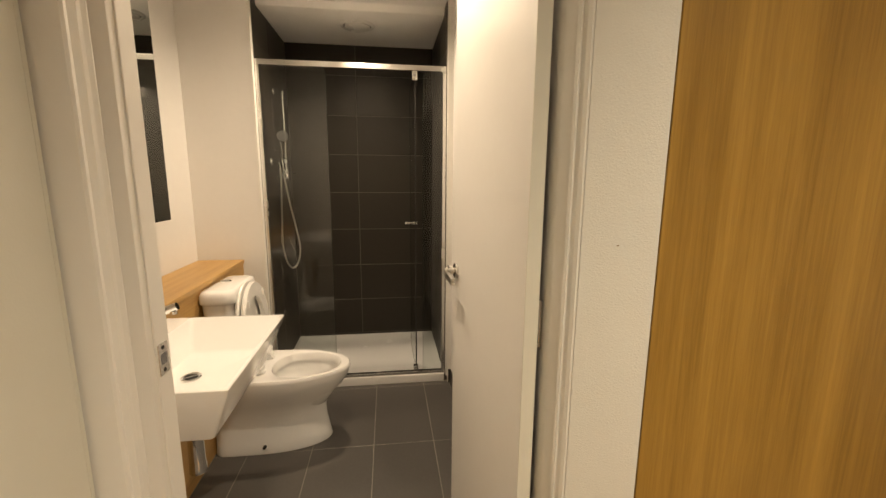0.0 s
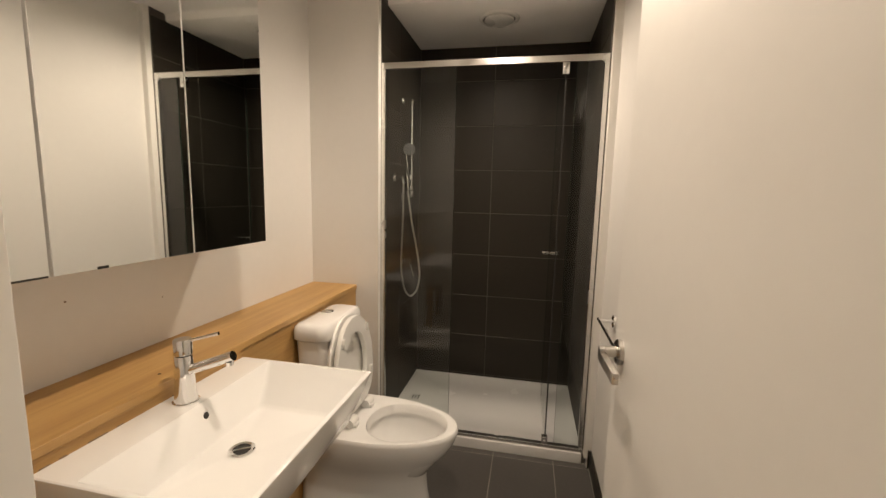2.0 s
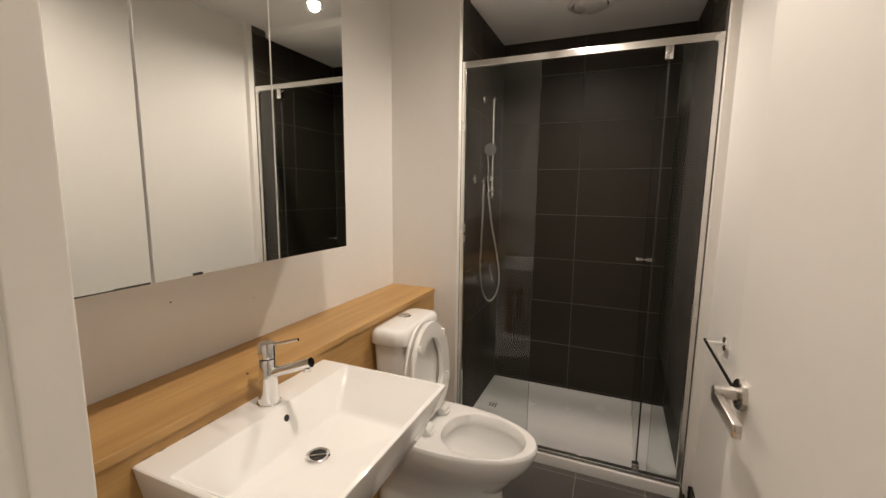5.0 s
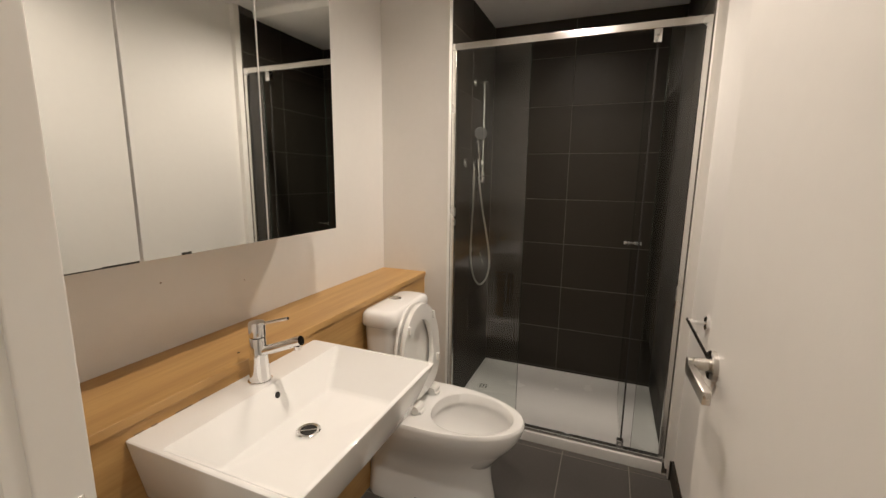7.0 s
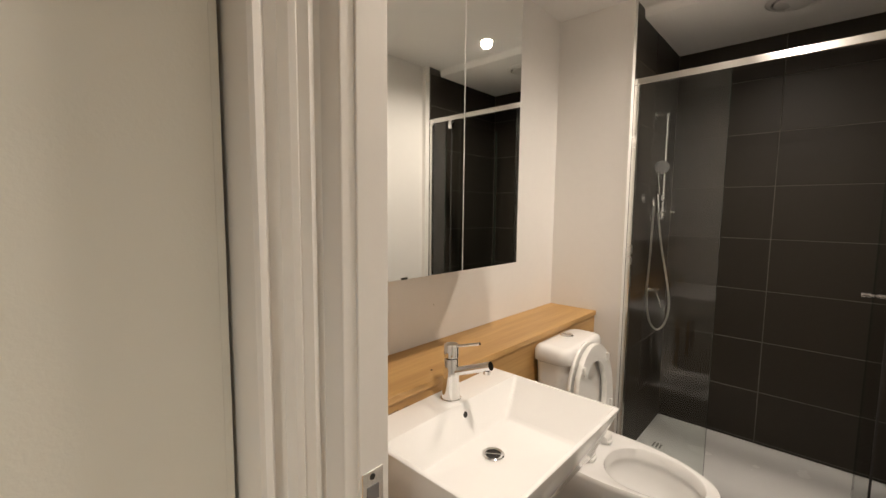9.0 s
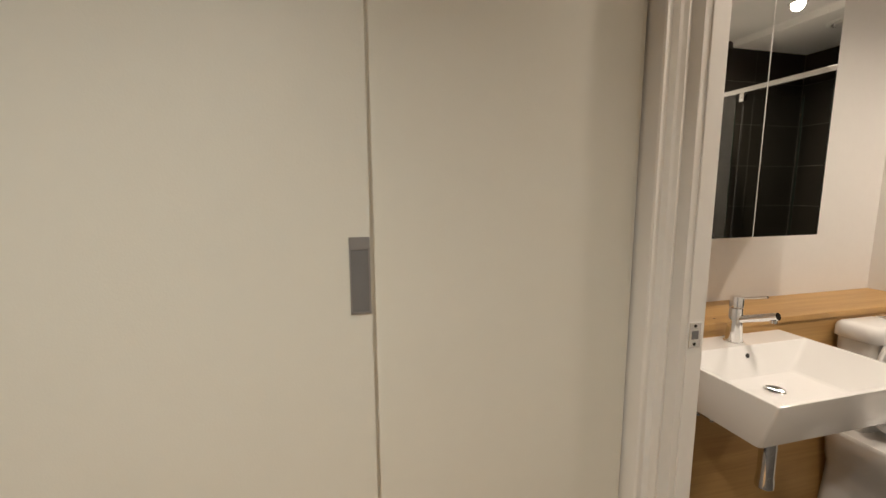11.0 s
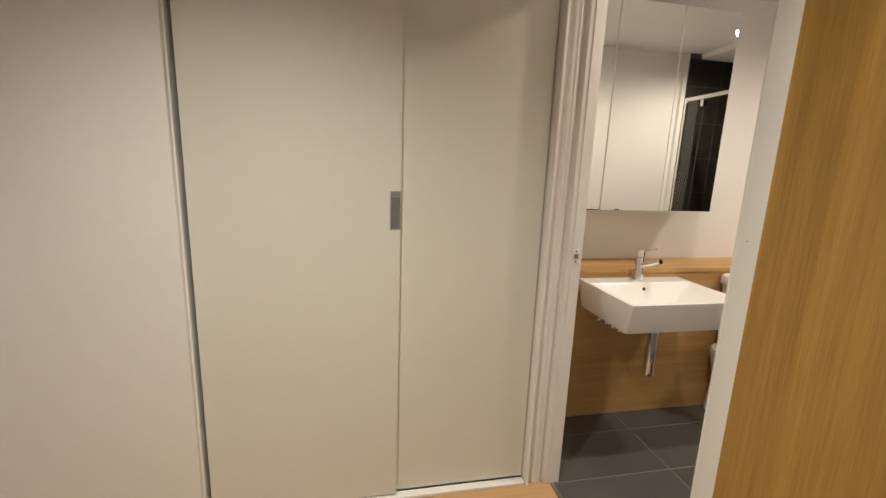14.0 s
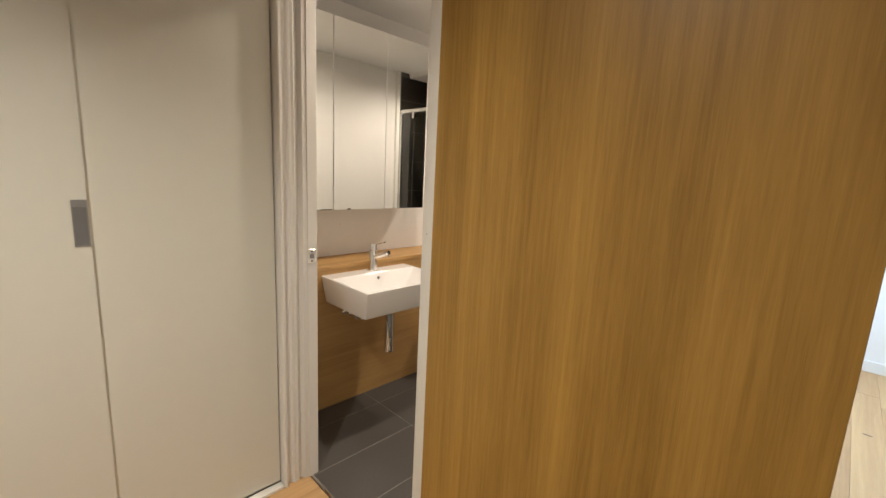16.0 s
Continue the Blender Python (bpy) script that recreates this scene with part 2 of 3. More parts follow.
# ---- structure ----
setting("wall_vanity", box(XL - 0.1, XL, 0.782, 3.44, 0, HB), PAINT, "white painted plaster bathroom wall behind the vanity ledge")
setting("wall_bath_side", box(XR, XR + 0.1, Y1, 3.44, 0, HB), PAINT, "white painted plaster bathroom side wall")
setting("wall_door_upper", box(JL, JR, Y0, Y1, DOORH, HH), PAINT, "white painted wall above the bathroom doorway")
setting("wall_door_hinge_side", box(JR + 0.030, PANEL_X0 + 0.2, YH, Y1, 0, HH), HALL, "white painted wall beside the bathroom doorway")
setting("wall_door_latch_side", box(XL - 0.1, JL - 0.03, Y0 + 0.012, 0.782, 0, HH), PAINT, "white painted wall behind the wardrobe end")
setting("wall_nib_latch", box(XL, SX0 - 0.012, YN, 3.44, 0, HB), PAINT, "white painted nib wall beside the shower")
setting("wall_nib_side", box(SX1 + 0.022, XR, YN, 3.44, 0, HB), PAINT, "narrow white painted nib beside the shower")
setting("wall_shower_back", box(SX0 - 0.012, SX1 + 0.022, SY + 0.0016, 3.44, 0, HB), GROUT, "grouted substrate of the shower back wall")
setting("wall_shower_left", box(SX0 - 0.012, SX0 - 0.0016, 2.575, SY + 0.01, 0, HB), GROUT, "grouted substrate of the shower side wall")
setting("wall_shower_right", box(SX1 + 0.0021, SX1 + 0.022, 2.575, SY + 0.01, 0, HB), GROUT, "grouted substrate of the shower side wall")
setting("trim_shower_left", box(SX0 - 0.012, SX0, YN - 0.002, 2.575, 0.05, HB), GLOSS, "white tile edge trim at the shower opening")
setting("trim_shower_right", box(SX1 + 0.008, SX1 + 0.022, YN - 0.002, 2.575, 0.05, HB), GLOSS, "white tile edge trim at the shower opening")

ceiling_bath = box(XL - 0.1, XR + 0.1, Y1, 2.664, HB, HB + 0.1)
setting("ceiling_bathroom", ceiling_bath, CEIL, "white painted bathroom ceiling")
drop = [[Vector((x, y, z)) for y, z in ((2.665, HB + 0.05), (2.665, HB + 0.001), (2.672, HB - 0.002), (2.677, HB - 0.008), (2.680, HB - 0.034), (2.686, HS), (3.44, HS), (3.44, HB + 0.05))] for x in (SX0 - 0.01, SX1 + 0.01)]
setting("ceiling_shower", loft(drop), CEIL, "lower white ceiling over the shower with a lit edge", smooth=50)
setting("ceiling_hall", box(-1.2, 3.0, -2.3, Y0, HH, HH + 0.1), CEIL, "white painted hall ceiling")
setting("ceiling_room", box(1.15, 3.0, Y0, 4.7, HH, HH + 0.1), CEIL, "white painted ceiling of the far room")

# hall and far room
WX, WY0, WY1 = -0.293, -0.650, 0.627   # hall wall face, wardrobe opening
setting("wall_hall_wardrobe_side", box(-1.1, WX, -2.3, WY0, 0, HH), HALL, "white painted hall wall with fine roller texture")
setting("wall_wardrobe_back", box(-1.1, -1.0, WY0, Y0, 0, HH), HALL, "white wardrobe back wall")
setting("wall_wardrobe_head", box(-0.44, WX, WY0, Y0, 2.30, HH), HALL, "white wall above the wardrobe doors")
setting("wall_hall_back", box(-1.1, 3.0, -2.4, -2.3, 0, HH), HALL, "white painted hall end wall")
setting("wall_hall_far_side", box(3.0, 3.1, -2.4, 2.3, 0, HH), HALL, "white painted hall wall")
setting("wall_room_end", box(1.15, 3.0, 4.60, 4.70, 0, HH), PAINT, "white wall of the far room in daylight")
setting("wall_room_side", box(1.15, 1.25, Y1, 4.60, 0, HH), PAINT, "white wall between bathroom and far room")
setting("wall_core", box(PANEL_X0 + 0.2, 1.25, Y0, Y1, 0, HH), HALL, "white wall behind the oak panel")
wr = box(3.0, 3.1, 2.3, 2.35, 0, HH)
for a in ((3.0, 3.1, 3.85, 4.70, 0, HH), (3.0, 3.1, 2.35, 3.85, 0, 0.95), (3.0, 3.1, 2.35, 3.85, 2.25, HH)):
    box(*a, bm=wr)
setting("wall_window_side", wr, PAINT, "white wall with a window opening")
window = setting("window_1", box(3.03, 3.07, 2.35, 2.40, 0.95, 2.25), ALU, "aluminium window with clear glass")
for a in ((3.80, 3.85, 0.95, 2.25), (2.40, 3.80, 0.95, 1.00), (2.40, 3.80, 2.20, 2.25)):
    part("window_frame", box(3.03, 3.07, *a), ALU, window)
pane = part("pane", box(3.048, 3.052, 2.40, 3.80, 1.00, 2.20), GLASS, window)
pane.visible_shadow = False
setting("baseboard_room", box(1.25, 3.0, 4.583, 4.60, 0.0, 0.09, 0.004), GLOSS, "white painted baseboard")
setting("baseboard_hall", box(WX, WX + 0.014, -2.3, WY0 - 0.001, 0.0, 0.09, 0.004), GLOSS, "white painted baseboard")

# floors
setting("floor_bathroom", box(XL - 0.1, XR + 0.1, 0.755, 3.44, -0.1, -0.0014), FGROUT, "grouted bathroom floor")
setting("floor_hall", box(-1.1, 3.1, -2.4, 0.755, -0.1, -0.006), DARK, "hall floor bed under oak boards")
setting("floor_room", box(1.15, 3.1, 0.755, 4.70, -0.1, -0.006), DARK, "far room floor bed under oak boards")

# skirting tiles of the bathroom
for k in range(3):
    a, b = Y1 + 0.02 + k * 0.575, min(YN, Y1 + 0.02 + (k + 1) * 0.575 - 0.003)
    setting("trim_skirting_tile", box(XR - 0.009, XR, a, b, 0.0, 0.095, 0.0015, 1), TILE, "charcoal skirting tile at the wall foot")
setting("trim_skirting_nib", box(SX1 + 0.025, XR - 0.010, YN - 0.009, YN, 0.0, 0.095, 0.0015, 1), TILE, "charcoal skirting tile at the nib")

# door frame: jambs, stops and moulded architraves
frame_1 = setting("door_frame_1", box(JL - 0.028, JL, 0.7245, 0.786, 0, DOORH + 0.25, 0.002), GLOSS, "white painted moulded timber door frame")
part("stop", box(JL - 0.02, JL + 0.003, 0.7425, 0.7862, 0, DOORH, 0.002, 3), GLOSS, frame_1)
part("jamb", box(JR, JR + 0.02, 0.7805, Y1, 0, DOORH + 0.02, 0.002), GLOSS, frame_1)
part("head", box(JL, JR, Y0 + 0.002, Y1, DOORH, DOORH + 0.02, 0.002), GLOSS, frame_1)


# hinge side: a small ribbed moulding, then a flat splayed lining up to the oak
prof = ((0.403, 0.780), (0.403, 0.757), (0.4045, 0.748), (0.411, 0.737), (0.413, 0.727), (0.417, 0.722), (0.420, 0.726), (0.423, 0.727), (0.425, 0.716), (0.430, 0.709), (0.4335, 0.708),
        (0.4335, 0.780))
part("architrave", loft([[Vector((a, b, z)) for a, b in prof] for z in (0, DOORH + 0.25)]), GLOSS, frame_1, smooth=25)
prof = ((0.434, 0.706), (0.5385, 0.6425), (0.5385, 0.653), (0.561, 0.653), (0.561, YH - 0.0005), (0.434, YH - 0.0005))
setting("wall_splay", loft([[Vector((a, b, z)) for a, b in prof] for z in (0, HH)]), HALL, "white painted splayed lining beside the doorway")
# latch side: the ribbed moulding turns along the wardrobe's end
prof = ((-0.07, 0.724), (-0.001, 0.724), (-0.020, 0.715), (-0.021, 0.708), (-0.010, 0.702), (-0.007, 0.695), (-0.010, 0.688), (-0.011, 0.685), (-0.006, 0.681),
        (-0.007, 0.674), (-0.018, 0.668), (-0.019, 0.656), (-0.008, 0.648), (0.0, 0.645), (0.001, 0.638), (-0.002, 0.634), (-0.012, 0.631), (-0.036, 0.6285), (-0.07, 0.6285))
part("architrave", loft([[Vector((JL + a, b, z)) for a, b in prof] for z in (0, DOORH + 0.25)]), GLOSS, frame_1, smooth=25)
strike = part("strike_plate", box(JL + 0.003, JL + 0.005, 0.7455, 0.776, 1.000, 1.057, 0.0006, 1), SATIN, frame_1, "worn steel strike plate")
part("latch_hole", box(JL + 0.005, JL + 0.0056, 0.752, 0.769, 1.019, 1.038), RECESS, strike)
for z in (1.008, 1.049):
    part("strike_screw", lathe((JL + 0.005, 0.760, z), (1, 0, 0), ((0, 0.004), (0.0008, 0.0036)), 10), DARK, strike)
# threshold strip between oak and tile
setting("trim_threshold", box(JL, JR, 0.748, 0.758, -0.003, 0.003, 0.001, 1), STEEL, "thin metal threshold strip")

# ---- bathroom door, opened into the room ----
door = tagged(new("door_1"), "white painted flush bathroom door standing open against the wall", "door", kind="structure")
LEAF = Matrix.Translation((0.362, 0.782, 0)) @ Matrix.Rotation(radians(2.6), 4, "Z")


def on_door(name, bm, mat, parent, label="", smooth=None):
    bm.transform(LEAF)
    return part(name, bm, mat, parent, label, smooth)


on_door("leaf", box(0, 0.027, 0, 0.70, 0.012, DOORH - 0.004, 0.0015), DOOR, door)
on_door("edge_strip", box(-0.001, 0.028, -0.003, 0.0, 0.012, DOORH - 0.004), BOARD, door)


def lever(x, side):
    """Round rose and angular return lever; side: the way it stands off the leaf."""
    hd = on_door("rose", lathe((x, 0.645, 1.02), (side, 0, 0), ((0, 0.027), (0.008, 0.027), (0.010, 0.025), (0.010, 0.012), (0.045, 0.0105), (0.045, 0.001))), STEEL, door, "brushed steel rose", 30)
    bm = box(x + side * 0.038 - 0.007, x + side * 0.038 + 0.007, 0.53, 0.657, 0.996, 1.020, 0.003)
    on_door("lever", bm, STEEL, hd, "brushed steel lever", 30)


lever(0.0, -1)
lever(0.027, 1)
for z in (0.25, 1.05, 1.85):
    part("hinge", lathe((JR - 0.005, 0.797, z - 0.05), (0, 0, 1), ((0, 0.006), (0.10, 0.006)), 12), STEEL, door)

# ---- wardrobe ----
wardrobe = thing("sliding_wardrobe", "built-in wardrobe with two cream sliding doors in a white track", "wardrobe")


def slider(x, y0, y1):
    d = part("sliding_door", box(x - 0.018, x, y0, y1, 0.022, 2.285, 0.0015), BOARD, wardrobe)
    part("edge_profile", box(x - 0.0185, x + 0.0005, y1 - 0.006, y1 + 0.001, 0.022, 2.285), BOARD, d)
    return d


front_leaf = slider(-0.325, -0.630, 0.066)
slider(-0.345, 0.01, 0.622)
pull = part("pull", box(-0.3255, -0.3235, 0.030, 0.033, 1.127, 1.265), PULL, front_leaf, "recessed grey metal finger pull")
for a in ((0.033, 0.066, 1.261, 1.265), (0.033, 0.066, 1.127, 1.131), (0.063, 0.066, 1.131, 1.261), (0.033, 0.063, 1.243, 1.261)):
    part("pull_rim", box(-0.3255, -0.3233, *a), PULL, pull)
# almost flat plate, its darker grey paints the recess in shade
part("pull_recess", box(-0.3252, -0.3242, 0.033, 0.063, 1.131, 1.243), RECESS, pull)
part("bottom_track", box(-0.385, -0.310, WY0 + 0.001, WY1, 0.0, 0.014, 0.002), GLOSS, wardrobe, "white aluminium floor track")
# raised near-black strip stands in for the shade in the groove
part("track_groove", box(-0.347, -0.3445, WY0 + 0.001, WY1, 0.0145, 0.018), DARK, wardrobe)
part("side_jamb", box(-0.40, -0.378, WY1 + 0.0005, 0.690, 0.0, 2.30), GLOSS, wardrobe)
part("side_jamb", box(-0.40, -0.312, WY0 + 0.0005, WY0 + 0.006, 0.0, 2.30), GLOSS, wardrobe)
part("top_track", box(-0.40, -0.298, WY0 + 0.01, WY1, 2.288, 2.30), GLOSS, wardrobe)
# near-black sheet, added for the shade seen through the door gaps
part("interior_shade", box(-0.392, -0.388, WY0 + 0.009, WY1, 0.015, 2.287), DARK, wardrobe)

# ---- oak panel ----
panel = thing("oak_wall_panel", "tall oak veneer panel on the wall beside the bathroom door", "wall panel")
part("veneer_sheet", box(PANEL_X0, PANEL_X1, PANEL_Y, PANEL_Y + 0.012, 0.0, HH, 0.0008, 1), VENEER, panel)
part("carcass", box(PANEL_X0 + 0.022, PANEL_X1 - 0.001, PANEL_Y + 0.0125, Y0 - 0.0005, 0.0, HH), HALL, panel, "white painted side")

# ---- vanity ledge ----
ledge = thing("vanity_ledge", "long oak veneer ledge boxed along the bathroom wall", "ledge")
part("top_board", box(XL, -0.755, 0.783, YN, 0.836, 0.858, 0.001, 1), SHELF, ledge)
part("front_panel", box(-0.785, -0.761, 0.783, YN, 0.0, 0.8355, 0.001, 1), SHELF, ledge)
for y in (1.235,):
    part("screw_hole", lathe((XL + 0.20, y + 0.15, 0.858), (0, 0, 1), ((0, 0.004), (0.0006, 0.004)), 10), DARK, ledge)

# ---- mirror cabinet ----
cab = thing("mirror_cabinet", "wall cabinet with three frameless mirror doors", "mirror cabinet")
# near-black sheet behind the doors paints the shade of the seams
part("seam_shadow", box(-0.7898, -0.7892, 0.795, 1.795, 1.176, 2.164), DARK, cab)
part("carcass", box(XL, -0.790, 0.792, 1.797, 1.175, 2.165), PAINT, cab)
for k, (a, b) in enumerate(((0.790, 1.1318), (1.1383, 1.4815), (1.4860, 1.801))):
    d = part("mirror_door", box(-0.789, -0.7725, a, b, 1.170, 2.170), PLASTIC, cab)
    part("mirror", box(-0.7725, -0.772, a + 0.0005, b - 0.0005, 1.1705, 2.1695), MIRROR, d, "silvered mirror")

for y0, y1, h in ((0.985, 1.060, 0.0025), (1.060, 1.129, 0.004), (1.222, 1.246, 0.006)):
    part("chipped_edge", box(-0.7724, -0.7716, y0, y1, 1.1695, 1.1695 + h), DARK, cab, "dark chipped mirror edge")

# ---- wash basin ----
basin = thing("wash_basin", "white ceramic rectangular wall basin with tapered sides", "basin")
basin.location = (0.018, -0.008, 0.006)
BX0, BX1, BY0, BY1, BZ = -0.7785, -0.335, 1.060, 1.654, 0.803


def slab(x0, x1, y0, y1, z, r):
    return rounded(x0, x1, y0, y1, z, r, 4)


rings = [slab(BX0, BX1 - 0.065, BY0 + 0.034, BY1 - 0.045, BZ - 0.150, 0.012),
         slab(BX0, BX1 - 0.058, BY0 + 0.029, BY1 - 0.040, BZ - 0.153, 0.012),
         slab(BX0, BX1 - 0.055, BY0 + 0.026, BY1 - 0.037, BZ - 0.147, 0.010),
         slab(BX0, BX1 - 0.001, BY0 + 0.001, BY1 - 0.001, BZ - 0.006, 0.006),
         slab(BX0, BX1 - 0.001, BY0 + 0.001, BY1 - 0.001, BZ - 0.002, 0.006),
         slab(BX0 + 0.002, BX1 - 0.004, BY0 + 0.004, BY1 - 0.004, BZ, 0.005),
         slab(BX0 + 0.098, BX1 - 0.011, BY0 + 0.011, BY1 - 0.011, BZ, 0.010),
         slab(BX0 + 0.102, BX1 - 0.014, BY0 + 0.014, BY1 - 0.014, BZ - 0.004, 0.012),
         slab(BX0 + 0.128, BX1 - 0.062, BY0 + 0.095, BY1 - 0.095, BZ - 0.094, 0.016),
         slab(BX0 + 0.133, BX1 - 0.068, BY0 + 0.103, BY1 - 0.103, BZ - 0.101, 0.016),
         slab(BX0 + 0.142, BX1 - 0.078, BY0 + 0.115, BY1 - 0.115, BZ - 0.104, 0.016),
         slab(BX0 + 0.200, BX1 - 0.190, BY0 + 0.280, BY1 - 0.280, BZ - 0.109, 0.010)]
part("bowl", loft(rings), CERAMIC, basin, smooth=32)
waste = part("waste", lathe((-0.565, 1.364, 0.6955), (0, 0, 1), ((0, 0.030), (0.003, 0.031), (0.005, 0.028), (0.003, 0.022), (-0.004, 0.021)), 28), CHROME, basin, "chrome waste ring", 40)
part("waste_hole", lathe((-0.565, 1.364, 0.6965), (0, 0, 1), ((0, 0.0205), (0.0006, 0.0205)), 20), DARK, waste)
for a in (35,):
    d = Vector((math.cos(radians(a)), math.sin(radians(a)), 0)) * 0.020
    c = Vector((-0.565, 1.364, 0.6985))
    part("waste_bar", tube([c - d, c + d], 0.0016, 6), CHROME, waste)
part("overflow_ring", lathe((-0.6705, 1.369, 0.770), (1, 0, 0.28), ((-0.004, 0.012), (0.0015, 0.0125), (0.002, 0.009)), 20), CHROME, basin, "chrome overflow ring", 40)
part("overflow_hole", lathe((-0.6705, 1.369, 0.770), (1, 0, 0.28), ((0.0015, 0.0088), (0.0027, 0.0088)), 16), DARK, basin)
random.seed(4)
y = BY0 + 0.02
while y < BY1 - 0.03:
    w = random.uniform(0.01, 0.05)
    if random.random() < 0.6:
        part("stained_sealant", box(BX0 - 0.001, BX0 + random.uniform(0.001, 0.004), y, y + w, BZ - 0.004, BZ + 0.0015, 0.0005, 1), SILICONE, basin, "brown stained sealant")
    y += w + random.uniform(0.01, 0.05)

# ---- mixer tap ----
tap = thing("basin_mixer", "chrome single-lever mixer tap on the basin", "tap")
tap.location = basin.location
TX, TY = -0.722, 1.366
part("base_ring", lathe((TX, TY, BZ), (0, 0, 1), ((0, 0.031), (0.004, 0.031), (0.006, 0.028)), 28), CHROME, tap, "", 40)
part("body", lathe((TX, TY, BZ + 0.006), (0, 0, 1), ((0, 0.0275), (0.02, 0.0255), (0.06, 0.0225), (0.115, 0.0205), (0.117, 0.0195)), 28), CHROME, tap, "", 40)
cap = part("cap", lathe((TX, TY, BZ + 0.125), (0, 0, 1), ((0, 0.0195), (0.002, 0.0215), (0.036, 0.0215), (0.040, 0.0195), (0.041, 0.002)), 28), CHROME, tap, "", 40)
part("lever", tube([(TX + 0.004, TY + 0.001, BZ + 0.158), (TX + 0.05, TY + 0.008, BZ + 0.171), (TX + 0.092, TY + 0.015, BZ + 0.183)], 0.0042, 12), CHROME, cap, "", 40)
sp = part("spout", tube([(TX + 0.01, TY + 0.002, BZ + 0.084), (TX + 0.07, TY + 0.009, BZ + 0.106), (TX + 0.130, TY + 0.016, BZ + 0.129)], 0.0125, 20), CHROME, tap, "", 40)
part("aerator", lathe((TX + 0.118, TY + 0.015, BZ + 0.113), (0, 0, -1), ((0, 0.0105), (0.009, 0.0105), (0.010, 0.008)), 18), CHROME, sp, "", 40)

# ---- trap and valves under the basin ----
trap = thing("bottle_trap", "chrome bottle trap under the wash basin", "pipe")
trap.location = basin.location
part("tailpiece", lathe((-0.585, 1.392, BZ - 0.155), (0, 0, -1), ((0, 0.016), (0.06, 0.016)), 16), CHROME, trap, "", 40)
part("bottle", lathe((-0.585, 1.392, BZ - 0.19), (0, 0, -1), ((0, 0.020), (0.004, 0.0265), (0.02, 0.0265), (0.022, 0.025), (0.235, 0.025), (0.255, 0.0275), (0.275, 0.0275), (0.278, 0.022)), 24), CHROME, trap, "", 40)
part("waste_arm", tube([(-0.60, 1.392, BZ - 0.235), (-0.779, 1.392, BZ - 0.235)], 0.015, 16), CHROME, trap, "", 40)
part("wall_flange", lathe((-0.779, 1.392, BZ - 0.235), (1, 0, 0), ((0, 0.032), (0.004, 0.03), (0.010, 0.018)), 20), CHROME, trap, "", 40)
for yv, zv in ((1.215, 0.575), (1.300, 0.525)):
    v = thing("stop_valve", "chrome stop valve on the oak panel below the basin", "valve", "stop valves")
    v.location = (0.018, -0.008, 0)
    part("valve_body", lathe((-0.779, yv, zv), (1, 0, 0), ((0, 0.020), (0.004, 0.020), (0.006, 0.010), (0.04, 0.010), (0.041, 0.006)), 16), CHROME, v, "", 40)
    part("valve_handle", lathe((-0.735, yv, zv), (1, 0, 0), ((0, 0.008), (0.002, 0.013), (0.018, 0.013), (0.02, 0.010)), 12), CHROME, v, "", 40)
    part("flexible_hose", tube(smooth_path([(-0.748, yv, zv + 0.008), (-0.745, yv + 0.015, zv + 0.05), (-0.735, yv * 0.4 + 1.37 * 0.6, 0.63), (TX, TY, 0.655)]), 0.005, 8), HOSE, v, "braided steel hose", 60)

# ---- toilet ----
toilet = thing("toilet", "white ceramic close-coupled toilet with the seat raised", "toilet")
toilet.location = (0.018, -0.010, 0)
TC = 2.080


def egg(x_back, x_front, half, z, square=2.5, n=44):
    """A rounded outline, blunter at the back than at the front."""
    c = x_back + (x_front - x_back) * 0.42
    out = []
    for i in range(n):
        a = 2 * math.pi * i / n
        ca, sa = math.cos(a), math.sin(a)
        e = 2.0 if ca > 0 else square
        r = (abs(ca) ** e + abs(sa) ** e) ** (-1 / e)
        out.append(Vector((c + r * ca * ((x_front - c) if ca > 0 else (c - x_back)), TC + r * sa * half * 1.04, z)))
    return out


rings = [egg(-0.776, -0.236, 0.132, 0.0, 9), egg(-0.776, -0.233, 0.134, 0.008, 9), egg(-0.776, -0.243, 0.127, 0.05, 9),
         egg(-0.776, -0.256, 0.120, 0.12, 8), egg(-0.776, -0.260, 0.118, 0.18, 7), egg(-0.776, -0.250, 0.124, 0.215, 6), egg(-0.776, -0.216, 0.142, 0.255, 6),
         egg(-0.776, -0.172, 0.163, 0.30, 5), egg(-0.776, -0.146, 0.175, 0.34, 5), egg(-0.776, -0.130, 0.182, 0.385, 5),
         egg(-0.775, -0.132, 0.181, 0.396, 5), egg(-0.772, -0.137, 0.177, 0.402, 5),
         egg(-0.522, -0.172, 0.144, 0.402, 2.3), egg(-0.514, -0.179, 0.137, 0.397, 2.3), egg(-0.509, -0.184, 0.132, 0.356, 2.3),
         egg(-0.522, -0.170, 0.145, 0.350, 2.3), egg(-0.520, -0.174, 0.142, 0.330, 2.3), egg(-0.500, -0.205, 0.116, 0.27, 2.2), egg(-0.47, -0.26, 0.075, 0.19, 2.0), egg(-0.44, -0.33, 0.035, 0.15, 2.0)]
part("pan", loft(rings), CERAMIC, toilet, smooth=50)
part("fixing_hole", lathe((-0.54, TC - 0.143, 0.040), (0, -1, 0), ((-0.01, 0.008), (0.004, 0.008)), 12), DARK, toilet)


def tank(x0, x1, y0, y1, rows):
    return loft([rounded(x0 + d, x1 - d * 0.6, y0 + d, y1 - d, z, r, 6) for z, d, r in rows])


